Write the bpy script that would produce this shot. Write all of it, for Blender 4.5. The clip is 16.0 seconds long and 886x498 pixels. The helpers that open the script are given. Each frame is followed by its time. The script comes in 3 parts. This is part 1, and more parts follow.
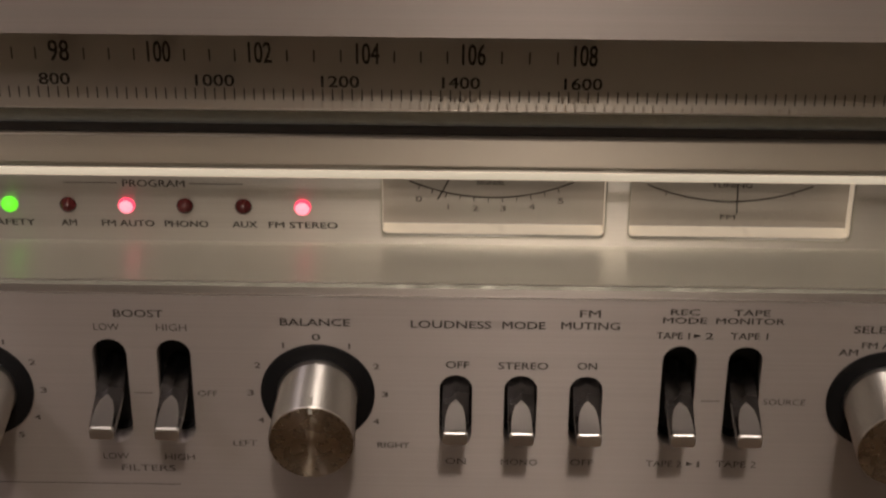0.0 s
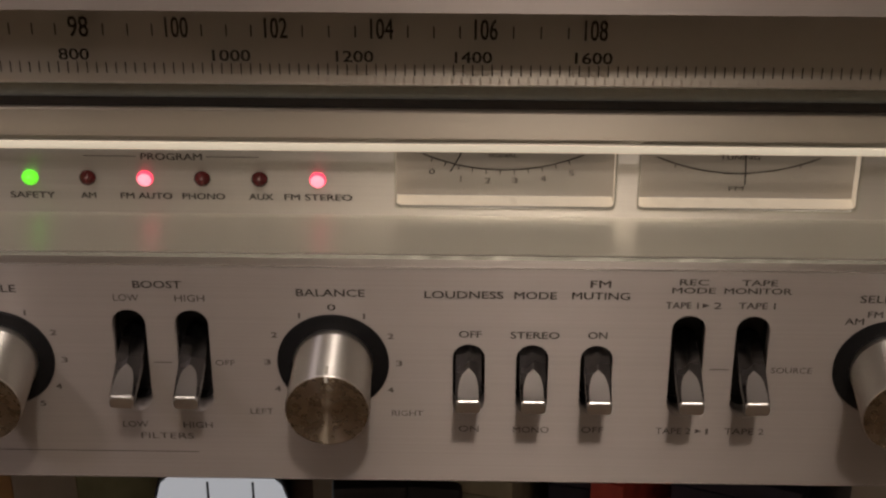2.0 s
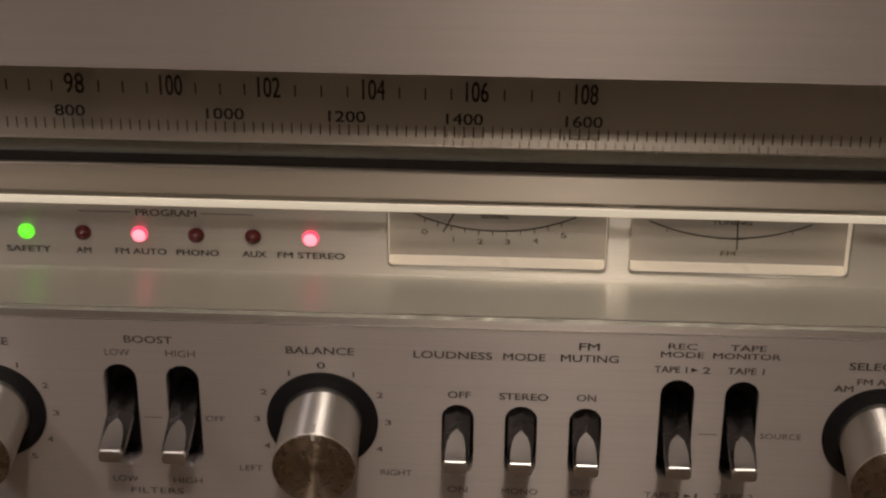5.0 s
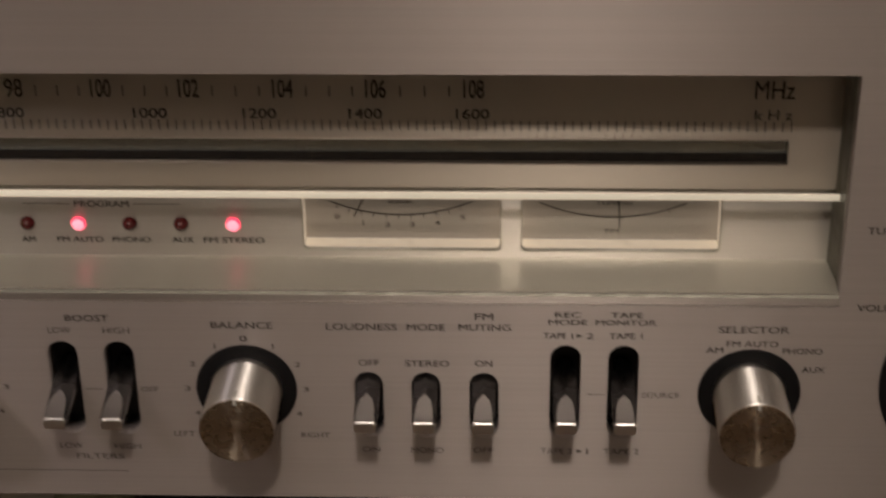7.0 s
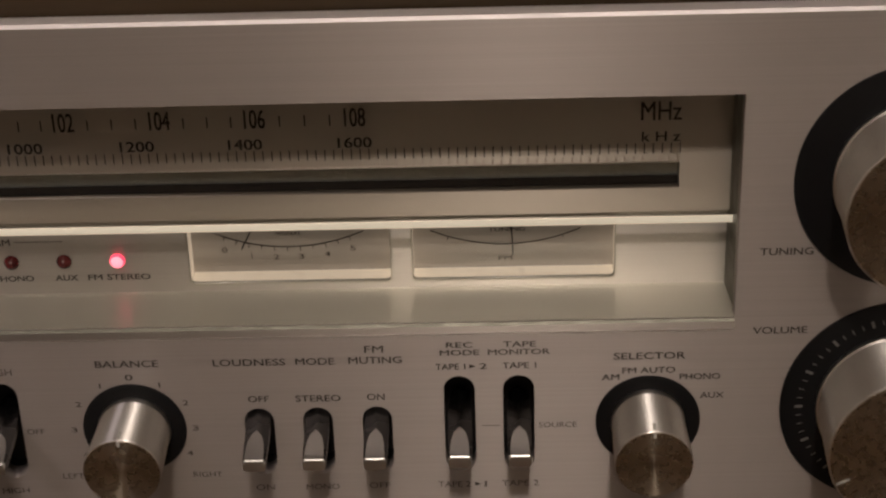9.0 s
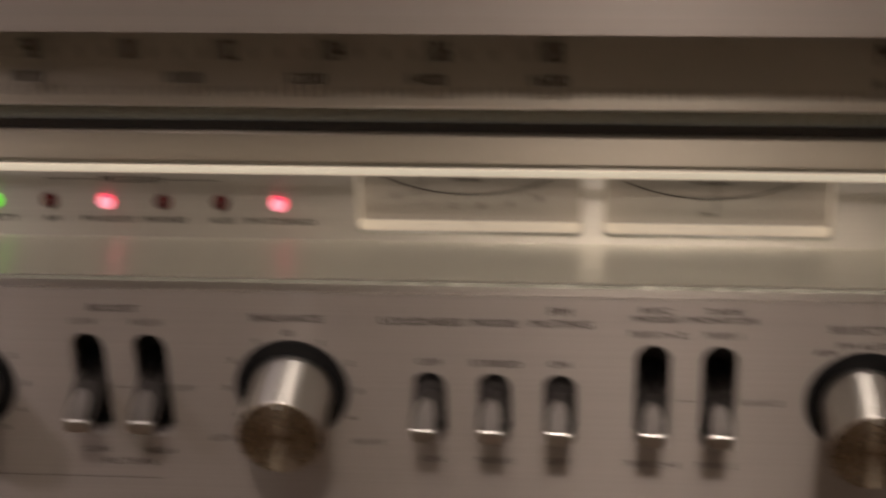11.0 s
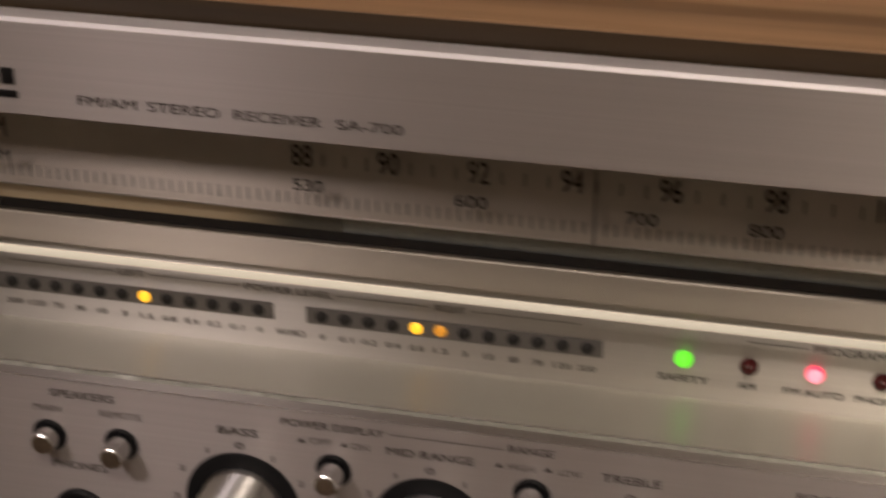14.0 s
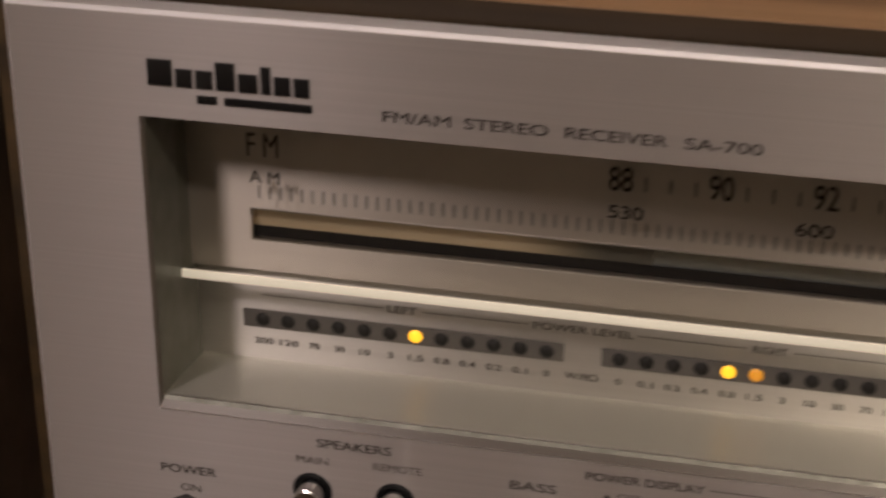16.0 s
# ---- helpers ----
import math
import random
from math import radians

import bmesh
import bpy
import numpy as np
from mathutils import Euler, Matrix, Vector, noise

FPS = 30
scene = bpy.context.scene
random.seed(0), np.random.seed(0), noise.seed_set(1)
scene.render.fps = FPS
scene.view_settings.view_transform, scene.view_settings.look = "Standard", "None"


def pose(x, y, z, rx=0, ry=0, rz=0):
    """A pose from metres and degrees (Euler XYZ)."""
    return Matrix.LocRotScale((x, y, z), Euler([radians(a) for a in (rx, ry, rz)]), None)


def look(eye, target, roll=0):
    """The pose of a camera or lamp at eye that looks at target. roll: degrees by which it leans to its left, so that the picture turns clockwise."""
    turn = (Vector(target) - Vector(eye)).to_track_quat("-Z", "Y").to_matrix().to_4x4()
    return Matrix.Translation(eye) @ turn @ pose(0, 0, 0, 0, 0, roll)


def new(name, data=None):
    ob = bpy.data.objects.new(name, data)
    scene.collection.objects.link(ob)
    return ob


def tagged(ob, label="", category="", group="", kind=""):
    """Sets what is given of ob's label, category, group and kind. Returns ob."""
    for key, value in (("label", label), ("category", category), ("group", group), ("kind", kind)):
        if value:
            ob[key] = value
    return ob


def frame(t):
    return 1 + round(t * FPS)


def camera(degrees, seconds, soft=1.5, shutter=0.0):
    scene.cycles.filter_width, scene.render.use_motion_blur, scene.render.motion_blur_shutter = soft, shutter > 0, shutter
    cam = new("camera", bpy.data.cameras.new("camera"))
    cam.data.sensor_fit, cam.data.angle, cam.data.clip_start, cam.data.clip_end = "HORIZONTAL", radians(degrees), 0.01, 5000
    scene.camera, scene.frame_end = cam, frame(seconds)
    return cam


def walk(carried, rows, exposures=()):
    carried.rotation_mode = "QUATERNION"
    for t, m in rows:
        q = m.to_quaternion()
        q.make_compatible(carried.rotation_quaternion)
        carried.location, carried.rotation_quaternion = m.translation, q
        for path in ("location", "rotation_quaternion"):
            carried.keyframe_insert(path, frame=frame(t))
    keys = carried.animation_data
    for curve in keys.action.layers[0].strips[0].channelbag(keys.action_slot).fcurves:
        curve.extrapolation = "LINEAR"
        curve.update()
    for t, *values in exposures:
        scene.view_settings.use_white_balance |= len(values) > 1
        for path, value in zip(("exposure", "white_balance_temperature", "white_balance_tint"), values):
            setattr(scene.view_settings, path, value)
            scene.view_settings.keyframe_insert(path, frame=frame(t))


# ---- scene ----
cam = camera(27.062, 16.0, soft=2.3, shutter=0.8)
PATH = [
    (0, (0.04963, -0.37166, 1.06574), (0.04383, 0.06375, 0.82000), 0.326),
    (0.5, (0.04892, -0.37152, 1.06609), (0.04346, 0.06168, 0.81647), 0.181),
    (1, (0.04768, -0.37077, 1.06287), (0.04099, 0.06259, 0.81356), 0.071),
    (1.5, (0.04916, -0.37422, 1.06398), (0.04390, 0.05763, 0.81202), 0.081),
    (2, (0.04901, -0.37805, 1.07036), (0.04058, 0.05297, 0.81709), 0.039),
    (2.5, (0.04289, -0.38662, 1.07565), (0.03762, 0.04758, 0.82777), 0.197),
    (3, (0.04701, -0.38374, 1.07071), (0.04228, 0.05257, 0.82656), 0.335),
    (3.5, (0.05469, -0.37880, 1.06665), (0.04772, 0.05886, 0.82496), 0.309),
    (4, (0.06103, -0.37730, 1.06474), (0.05651, 0.06072, 0.82366), 0.306),
    (4.5, (0.06277, -0.37746, 1.06755), (0.05200, 0.06053, 0.82662), 0.602),
    (4.7, (0.05940, -0.37672, 1.06865), (0.04367, 0.06207, 0.82944), 0.715),
    (6.8, (0.08484, -0.42441, 1.09344), (0.06125, 0.01423, 0.85462), -0.914),
    (7, (0.08803, -0.42295, 1.08991), (0.06822, 0.01573, 0.85080), -0.859),
    (7.5, (0.09707, -0.42935, 1.08656), (0.07680, 0.01130, 0.85117), -1.079),
    (8, (0.10228, -0.43864, 1.08287), (0.08443, 0.00591, 0.85471), -1.079),
    (8.5, (0.10913, -0.42343, 1.08260), (0.09056, 0.01865, 0.84973), -1.763),
    (8.7, (0.11196, -0.41908, 1.08786), (0.09839, 0.02283, 0.85433), -1.907),
    (10.8, (0.10494, -0.36806, 1.05854), (0.06509, 0.06697, 0.81530), -2.095),
    (11, (0.08937, -0.36907, 1.06439), (0.04593, 0.06431, 0.81884), -1.833),
    (11.5, (0.04929, -0.36281, 1.07308), (0.00159, 0.06749, 0.82295), -0.742),
    (12, (0.02749, -0.35278, 1.06567), (-0.02934, 0.07898, 0.82000), -0.263),
    (12.5, (0.00624, -0.34714, 1.05693), (-0.06855, 0.08506, 0.81691), -0.568),
    (13, (-0.01412, -0.33505, 1.04810), (-0.09793, 0.09549, 0.80808), -0.586),
    (13.5, (-0.01568, -0.32410, 1.04788), (-0.11658, 0.10443, 0.81084), -0.816),
    (14, (-0.02752, -0.32953, 1.06204), (-0.13568, 0.10173, 0.83331), -0.412),
    (14.5, (-0.05070, -0.32349, 1.05795), (-0.16859, 0.10831, 0.83510), -0.122),
    (15, (-0.07071, -0.32205, 1.05353), (-0.17148, 0.11657, 0.83567), 0.089),
    (15.5, (-0.08509, -0.32170, 1.05252), (-0.18630, 0.11622, 0.83348), 0.284),
    (16, (-0.10702, -0.31119, 1.04207), (-0.20608, 0.12735, 0.82328), 0.284),
]
walk(cam, [(t, look(eye, target, roll)) for t, eye, target, roll in PATH])

# ---- light: a pendant lamp and a desk lamp in a closed room ----
world = bpy.data.worlds.new("world")
scene.world = world
world.use_nodes = True
world.node_tree.nodes["Background"].inputs[0].default_value = (0.02, 0.018, 0.016, 1)
world.node_tree.nodes["Background"].inputs[1].default_value = 0.2

U = 0.008          # one drawing unit of the receiver's plan, in metres
ZO = 0.78          # height of the front panel's lower edge above the floor


def W(x, y, z):
    return Vector(((x - 24) * U, y * U, z * U + ZO))


def pendant_lamp(name, place, watts, radius, colour):
    data = bpy.data.lights.new(name, "POINT")
    data.energy, data.color, data.shadow_soft_size = watts, colour, radius
    ob = new(name, data)
    ob.location = place
    return ob


pendant_lamp("warm_lamp", W(42, -145, 187), 24.5, 0.05, (1.0, 0.845, 0.72))
desk = bpy.data.lights.new("desk_lamp_light", "SPOT")
desk.energy, desk.color, desk.shadow_soft_size, desk.spot_size, desk.spot_blend = 5.6, (1.0, 0.83, 0.80), 0.06, radians(32), 1.0
new("desk_lamp_light", desk).matrix_world = look(W(-38, -76, 88), W(0, 0, 5))

# ---- materials ----


def mat(name, base, rough=0.5, metal=0.0, **more):
    m = bpy.data.materials.new(name)
    m.use_nodes = True
    p = m.node_tree.nodes["Principled BSDF"]
    p.inputs["Base Color"].default_value = (*base, 1)
    p.inputs["Roughness"].default_value = rough
    p.inputs["Metallic"].default_value = metal
    for key, value in more.items():
        p.inputs[key.replace("_", " ")].default_value = value
    return m


def nodes_of(m):
    t = m.node_tree
    return t, t.nodes["Principled BSDF"], t.nodes, t.links


def noise_on(m, socket, scale, low, high, stretch=(1, 1, 1), detail=4.0):
    """Drives a value input by a stretched noise, between low and high."""
    t, p, n, l = nodes_of(m)
    co, mp, no, mr = n.new("ShaderNodeTexCoord"), n.new("ShaderNodeMapping"), n.new("ShaderNodeTexNoise"), n.new("ShaderNodeMapRange")
    mp.inputs["Scale"].default_value = stretch
    no.inputs["Scale"].default_value, no.inputs["Detail"].default_value = scale, detail
    mr.inputs["From Min"].default_value, mr.inputs["From Max"].default_value = 0.3, 0.7
    mr.inputs["To Min"].default_value, mr.inputs["To Max"].default_value = low, high
    l.new(co.outputs["Object"], mp.inputs[0]), l.new(mp.outputs[0], no.inputs["Vector"]), l.new(no.outputs[0], mr.inputs[0])
    l.new(mr.outputs[0], p.inputs[socket])
    return mr


def colour_noise(m, scale, a, b, stretch=(1, 1, 1), detail=4.0, low=0.3, high=0.7):
    """Base colour between a and b by a stretched noise."""
    t, p, n, l = nodes_of(m)
    co, mp, no, cr = n.new("ShaderNodeTexCoord"), n.new("ShaderNodeMapping"), n.new("ShaderNodeTexNoise"), n.new("ShaderNodeValToRGB")
    mp.inputs["Scale"].default_value = stretch
    no.inputs["Scale"].default_value, no.inputs["Detail"].default_value = scale, detail
    cr.color_ramp.elements[0].position, cr.color_ramp.elements[1].position = low, high
    cr.color_ramp.elements[0].color, cr.color_ramp.elements[1].color = (*a, 1), (*b, 1)
    l.new(co.outputs["Object"], mp.inputs[0]), l.new(mp.outputs[0], no.inputs["Vector"]), l.new(no.outputs[0], cr.inputs[0])
    l.new(cr.outputs[0], p.inputs["Base Color"])
    return no


def bump_on(m, scale, strength, distance, stretch=(1, 1, 1), detail=3.0):
    t, p, n, l = nodes_of(m)
    co, mp, no, bu = n.new("ShaderNodeTexCoord"), n.new("ShaderNodeMapping"), n.new("ShaderNodeTexNoise"), n.new("ShaderNodeBump")
    mp.inputs["Scale"].default_value = stretch
    no.inputs["Scale"].default_value, no.inputs["Detail"].default_value = scale, detail
    bu.inputs["Strength"].default_value, bu.inputs["Distance"].default_value = strength, distance
    l.new(co.outputs["Object"], mp.inputs[0]), l.new(mp.outputs[0], no.inputs["Vector"]), l.new(no.outputs[0], bu.inputs["Height"])
    l.new(bu.outputs[0], p.inputs["Normal"])


def brushed(name, base, rough, aniso, base2=None, metal=0.75, spread=(0, 0, 1)):
    """Aluminium with its grain along x, whose highlights spread along the given direction."""
    m = mat(name, base, rough, metal, Anisotropic=aniso)
    t, p, n, l = nodes_of(m)
    v = n.new("ShaderNodeCombineXYZ")
    v.inputs[0].default_value, v.inputs[1].default_value, v.inputs[2].default_value = spread
    l.new(v.outputs[0], p.inputs["Tangent"])
    if base2:
        colour_noise(m, 60, base, base2, (0.12, 1, 26), 6.0)
    noise_on(m, "Roughness", 90, rough * 0.97, rough * 1.03, (0.05, 1, 30), 6.0)
    bump_on(m, 1800, 0.006, 0.00004, (0.02, 1, 4))
    return m


def turned(name, base, rough, aniso, radial):
    """Metal turned on a lathe about the object's own y axis: a face (radial) or a side."""
    m = mat(name, base, rough, 1.0, Anisotropic=aniso)
    t, p, n, l = nodes_of(m)
    co, mul, tr = n.new("ShaderNodeTexCoord"), n.new("ShaderNodeVectorMath"), n.new("ShaderNodeVectorTransform")
    if radial:
        mul.operation = "MULTIPLY"
        mul.inputs[1].default_value = (1, 0, 1)
        tr.vector_type, tr.convert_from, tr.convert_to = "VECTOR", "OBJECT", "WORLD"
        l.new(co.outputs["Object"], mul.inputs[0]), l.new(mul.outputs[0], tr.inputs[0]), l.new(tr.outputs[0], p.inputs["Tangent"])
        noise_on(m, "Roughness", 500, rough * 0.85, rough * 1.2)
    else:
        v = n.new("ShaderNodeCombineXYZ")
        v.inputs[1].default_value = 1.0
        l.new(v.outputs[0], p.inputs["Tangent"])
        noise_on(m, "Roughness", 500, rough * 0.96, rough * 1.05, (0.2, 3, 0.2))
    return m


def glow(name, base, colour, strength):
    m = mat(name, base, 0.25)
    p = m.node_tree.nodes["Principled BSDF"]
    p.inputs["Emission Color"].default_value = (*colour, 1)
    p.inputs["Emission Strength"].default_value = strength
    return m


FACE = brushed("face_aluminium", (0.44, 0.405, 0.39), 0.43, 1.0, (0.475, 0.44, 0.425), 0.42)
DIAL2 = brushed("upper_dial_aluminium", (0.70, 0.645, 0.59), 0.43, 1.0, (0.76, 0.70, 0.64), 0.74)
DIAL = brushed("dial_aluminium", (0.61, 0.59, 0.56), 0.38, 0.97, (0.655, 0.635, 0.60), 0.92)
LEDGE = brushed("ledge_aluminium", (0.57, 0.56, 0.50), 0.42, 0.85, None, 0.85, (0, 1, 0))
EDGE = mat("polished_edge", (0.88, 0.86, 0.86), 0.28, 1.0)
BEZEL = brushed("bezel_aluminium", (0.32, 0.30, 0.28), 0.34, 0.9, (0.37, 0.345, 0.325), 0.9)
RIM = mat("anodised_rim", (0.97, 0.95, 1.0), 0.32, 0.6)
noise_on(RIM, "Roughness", 300, 0.35, 0.55, (0.1, 1, 1))
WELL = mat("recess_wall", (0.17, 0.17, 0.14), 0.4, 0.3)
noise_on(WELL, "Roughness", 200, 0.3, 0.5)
KNOB_SIDE = turned("knob_side", (0.97, 0.965, 0.97), 0.46, 1.0, False)
KNOB_FACE = turned("knob_face", (0.50, 0.44, 0.36), 0.27, 0.97, True)
CHROME = mat("chrome", (0.80, 0.80, 0.82), 0.12, 1.0)
noise_on(CHROME, "Roughness", 60, 0.10, 0.16)
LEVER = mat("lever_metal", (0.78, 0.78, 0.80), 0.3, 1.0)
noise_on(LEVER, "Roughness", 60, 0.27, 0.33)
# darker copy of the lever metal: the shank's shade is in its colour
LEVER_SHADED = mat("lever_shaded", (0.20, 0.20, 0.21), 0.26, 1.0)
noise_on(LEVER_SHADED, "Roughness", 60, 0.22, 0.30)
BLACK = mat("black_plastic", (0.010, 0.0102, 0.0115), 0.5, 0.0, Specular_IOR_Level=0.2)
bump_on(BLACK, 900, 0.15, 0.0002)
SLOT = mat("slot_black", (0.011, 0.011, 0.012), 0.5)
noise_on(SLOT, "Roughness", 300, 0.4, 0.7)
RAIL = mat("dial_rail", (0.60, 0.67, 0.67), 0.25, 0.8)
noise_on(RAIL, "Roughness", 120, 0.12, 0.24, (0.1, 1, 1))
INK = mat("printed_ink", (0.075, 0.066, 0.060), 0.8, 0.0, Specular_IOR_Level=0.15)
INK_SOFT = mat("worn_ink", (0.115, 0.10, 0.09), 0.8, 0.0, Specular_IOR_Level=0.15)
DIAL_INK = mat("dial_ink", (0.035, 0.032, 0.028), 0.9, 0.0, Specular_IOR_Level=0.05)
TICK_INK = mat("tick_ink", (0.075, 0.066, 0.056), 0.9, 0.0, Specular_IOR_Level=0.05)
WHITE_INK = mat("white_ink", (0.60, 0.60, 0.58), 0.6)
GREY_INK = mat("grey_ink", (0.22, 0.22, 0.21), 0.6)
LOGO = mat("logo_ink", (0.010, 0.010, 0.011), 0.35)
BAR = glow("edge_lit_bar", (0.80, 0.76, 0.66), (1.0, 0.86, 0.65), 0.37)
# card and well glow, in place of lamps inside the meters
METER_FACE = glow("meter_card", (0.38, 0.35, 0.32), (1.0, 0.84, 0.68), 0.05)
METER_FACE.node_tree.nodes["Principled BSDF"].inputs["Roughness"].default_value = 0.6
colour_noise(METER_FACE, 90, (0.37, 0.335, 0.30), (0.42, 0.38, 0.345))
METER_FLOOR = glow("meter_cream", (0.80, 0.74, 0.62), (1.0, 0.80, 0.62), 0.34)
colour_noise(METER_FLOOR, 260, (0.62, 0.55, 0.44), (0.86, 0.80, 0.68), (1, 1, 1), 5.0, 0.25, 0.45)
LED_BAR = mat("led_channel", (0.16, 0.15, 0.14), 0.5, 0.3)
LED_OFF = mat("led_dark", (0.014, 0.013, 0.012), 0.65)
LED_RED_OFF = mat("led_red_dark", (0.085, 0.012, 0.012), 0.25)
LED_RED = glow("led_red", (0.8, 0.06, 0.08), (1.0, 0.06, 0.12), 1.5)
LED_CORE = glow("led_red_core", (0.9, 0.3, 0.3), (1.0, 0.28, 0.36), 1.4)
LED_GREEN = glow("led_green", (0.1, 0.8, 0.1), (0.18, 1.0, 0.02), 0.85)
LED_AMBER = glow("led_amber", (0.9, 0.6, 0.05), (1.0, 0.48, 0.02), 1.3)
LED_DIM = glow("led_dim", (0.6, 0.3, 0.05), (1.0, 0.36, 0.02), 0.45)
NEEDLE = mat("needle", (0.02, 0.018, 0.018), 0.5)
POINTER = mat("pointer", (0.11, 0.085, 0.075), 0.4)
# warm reflection on the left of the rail, put into the colour
TAN_REFLECTION = mat("painted_reflection", (0.70, 0.52, 0.32), 0.35, 0.3)
colour_noise(TAN_REFLECTION, 70, (0.74, 0.60, 0.41), (0.92, 0.78, 0.56), (0.3, 1, 5))


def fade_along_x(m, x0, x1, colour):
    """The painted reflection fades out between two places of the plan, to another colour."""
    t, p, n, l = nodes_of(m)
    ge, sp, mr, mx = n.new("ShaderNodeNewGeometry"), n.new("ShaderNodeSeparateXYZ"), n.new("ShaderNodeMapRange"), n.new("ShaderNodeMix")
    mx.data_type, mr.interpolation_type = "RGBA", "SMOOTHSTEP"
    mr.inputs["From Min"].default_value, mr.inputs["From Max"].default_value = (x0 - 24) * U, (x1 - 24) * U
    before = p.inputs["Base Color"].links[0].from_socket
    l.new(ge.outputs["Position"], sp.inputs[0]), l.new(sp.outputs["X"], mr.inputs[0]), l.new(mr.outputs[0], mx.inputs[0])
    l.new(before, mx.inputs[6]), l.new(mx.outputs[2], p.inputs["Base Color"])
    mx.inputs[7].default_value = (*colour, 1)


fade_along_x(TAN_REFLECTION, 2.6, 5.6, (0.135, 0.13, 0.112))

GLASS = bpy.data.materials.new("dial_glass")
GLASS.use_nodes = True
_t = GLASS.node_tree
_t.nodes.clear()
_o, _mix, _tr, _gl, _fr = (_t.nodes.new("ShaderNode" + k) for k in ("OutputMaterial", "MixShader", "BsdfTransparent", "BsdfGlossy", "Fresnel"))
_tr.inputs[0].default_value = (0.95, 0.945, 0.925, 1)
_gl.inputs["Roughness"].default_value = 0.03
_fr.inputs[0].default_value = 1.45
_t.links.new(_fr.outputs[0], _mix.inputs[0]), _t.links.new(_tr.outputs[0], _mix.inputs[1]), _t.links.new(_gl.outputs[0], _mix.inputs[2])
_t.links.new(_mix.outputs[0], _o.inputs[0])


def wood(name, dark, light, grain=(0.12, 1.6, 1.6), scale=28, rough=0.42):
    m = mat(name, light, rough)
    colour_noise(m, scale, dark, light, grain, 8.0, 0.34, 0.66)
    noise_on(m, "Roughness", 60, rough * 0.8, rough * 1.3, grain)
    bump_on(m, 220, 0.15, 0.0003, grain)
    return m


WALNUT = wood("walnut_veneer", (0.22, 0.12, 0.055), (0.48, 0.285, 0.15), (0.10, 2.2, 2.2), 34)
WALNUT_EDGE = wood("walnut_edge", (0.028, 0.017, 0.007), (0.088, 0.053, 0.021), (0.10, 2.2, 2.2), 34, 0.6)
FLOOR_WOOD = wood("floor_wood", (0.09, 0.062, 0.042), (0.19, 0.135, 0.088), (0.10, 1.2, 1), 9, 0.42)
SHELF_WOOD = wood("shelf_wood", (0.030, 0.020, 0.014), (0.075, 0.048, 0.030), (0.12, 2, 2), 14)
WALL = mat("wall_paint", (0.42, 0.38, 0.33), 0.8)
colour_noise(WALL, 3, (0.70, 0.66, 0.61), (0.77, 0.73, 0.68))
bump_on(WALL, 90, 0.2, 0.001)
CEIL = mat("ceiling_paint", (0.62, 0.59, 0.54), 0.85)
colour_noise(CEIL, 2, (0.76, 0.73, 0.69), (0.82, 0.79, 0.75))

# ---- mesh helpers ----


def link(name, me, material, parent=None, label="", origin=None):
    """One mesh object; its vertices are in world metres and are moved to its own origin."""
    if origin is not None:
        me.transform(Matrix.Translation(-Vector(origin)))
    for m in material if isinstance(material, (list, tuple)) else [material]:
        me.materials.append(m)
    ob = new(name, me)
    if parent is not None:
        ob.parent = parent
        base, up = Vector(), parent
        while up is not None:
            base, up = base + up.location, up.parent
        ob.location = (Vector(origin) if origin is not None else Vector()) - base
    elif origin is not None:
        ob.location = origin
    if label:
        tagged(ob, label)
    return ob


def from_bm(name, bm, material, parent=None, label="", origin=None, smooth=None):
    me = bpy.data.meshes.new(name)
    bm.normal_update()
    bm.to_mesh(me)
    bm.free()
    if smooth is not None:
        for poly in me.polygons:
            poly.use_smooth = True
        me.set_sharp_from_angle(angle=radians(smooth))
    return link(name, me, material, parent, label, origin)


def box_bm(bm, x0, x1, y0, y1, z0, z1, bevel=0.0, segments=2):
    """A box in plan units."""
    vs = [bm.verts.new(W(x, y, z)) for x in (x0, x1) for y in (y0, y1) for z in (z0, z1)]
    fs = [bm.faces.new([vs[i] for i in q]) for q in ((0, 1, 3, 2), (4, 6, 7, 5), (0, 4, 5, 1), (2, 3, 7, 6), (0, 2, 6, 4), (1, 5, 7, 3))]
    if bevel:
        edges = list({e for q in fs for e in q.edges})
        bmesh.ops.bevel(bm, geom=edges, offset=bevel * U, segments=segments, affect="EDGES", profile=0.5)
    return fs


def box(name, x0, x1, y0, y1, z0, z1, material, parent=None, label="", bevel=0.0):
    bm = bmesh.new()
    box_bm(bm, x0, x1, y0, y1, z0, z1, bevel)
    mid = W((x0 + x1) / 2, (y0 + y1) / 2, z0)
    return from_bm(name, bm, material, parent, label, mid, 40 if bevel else None)


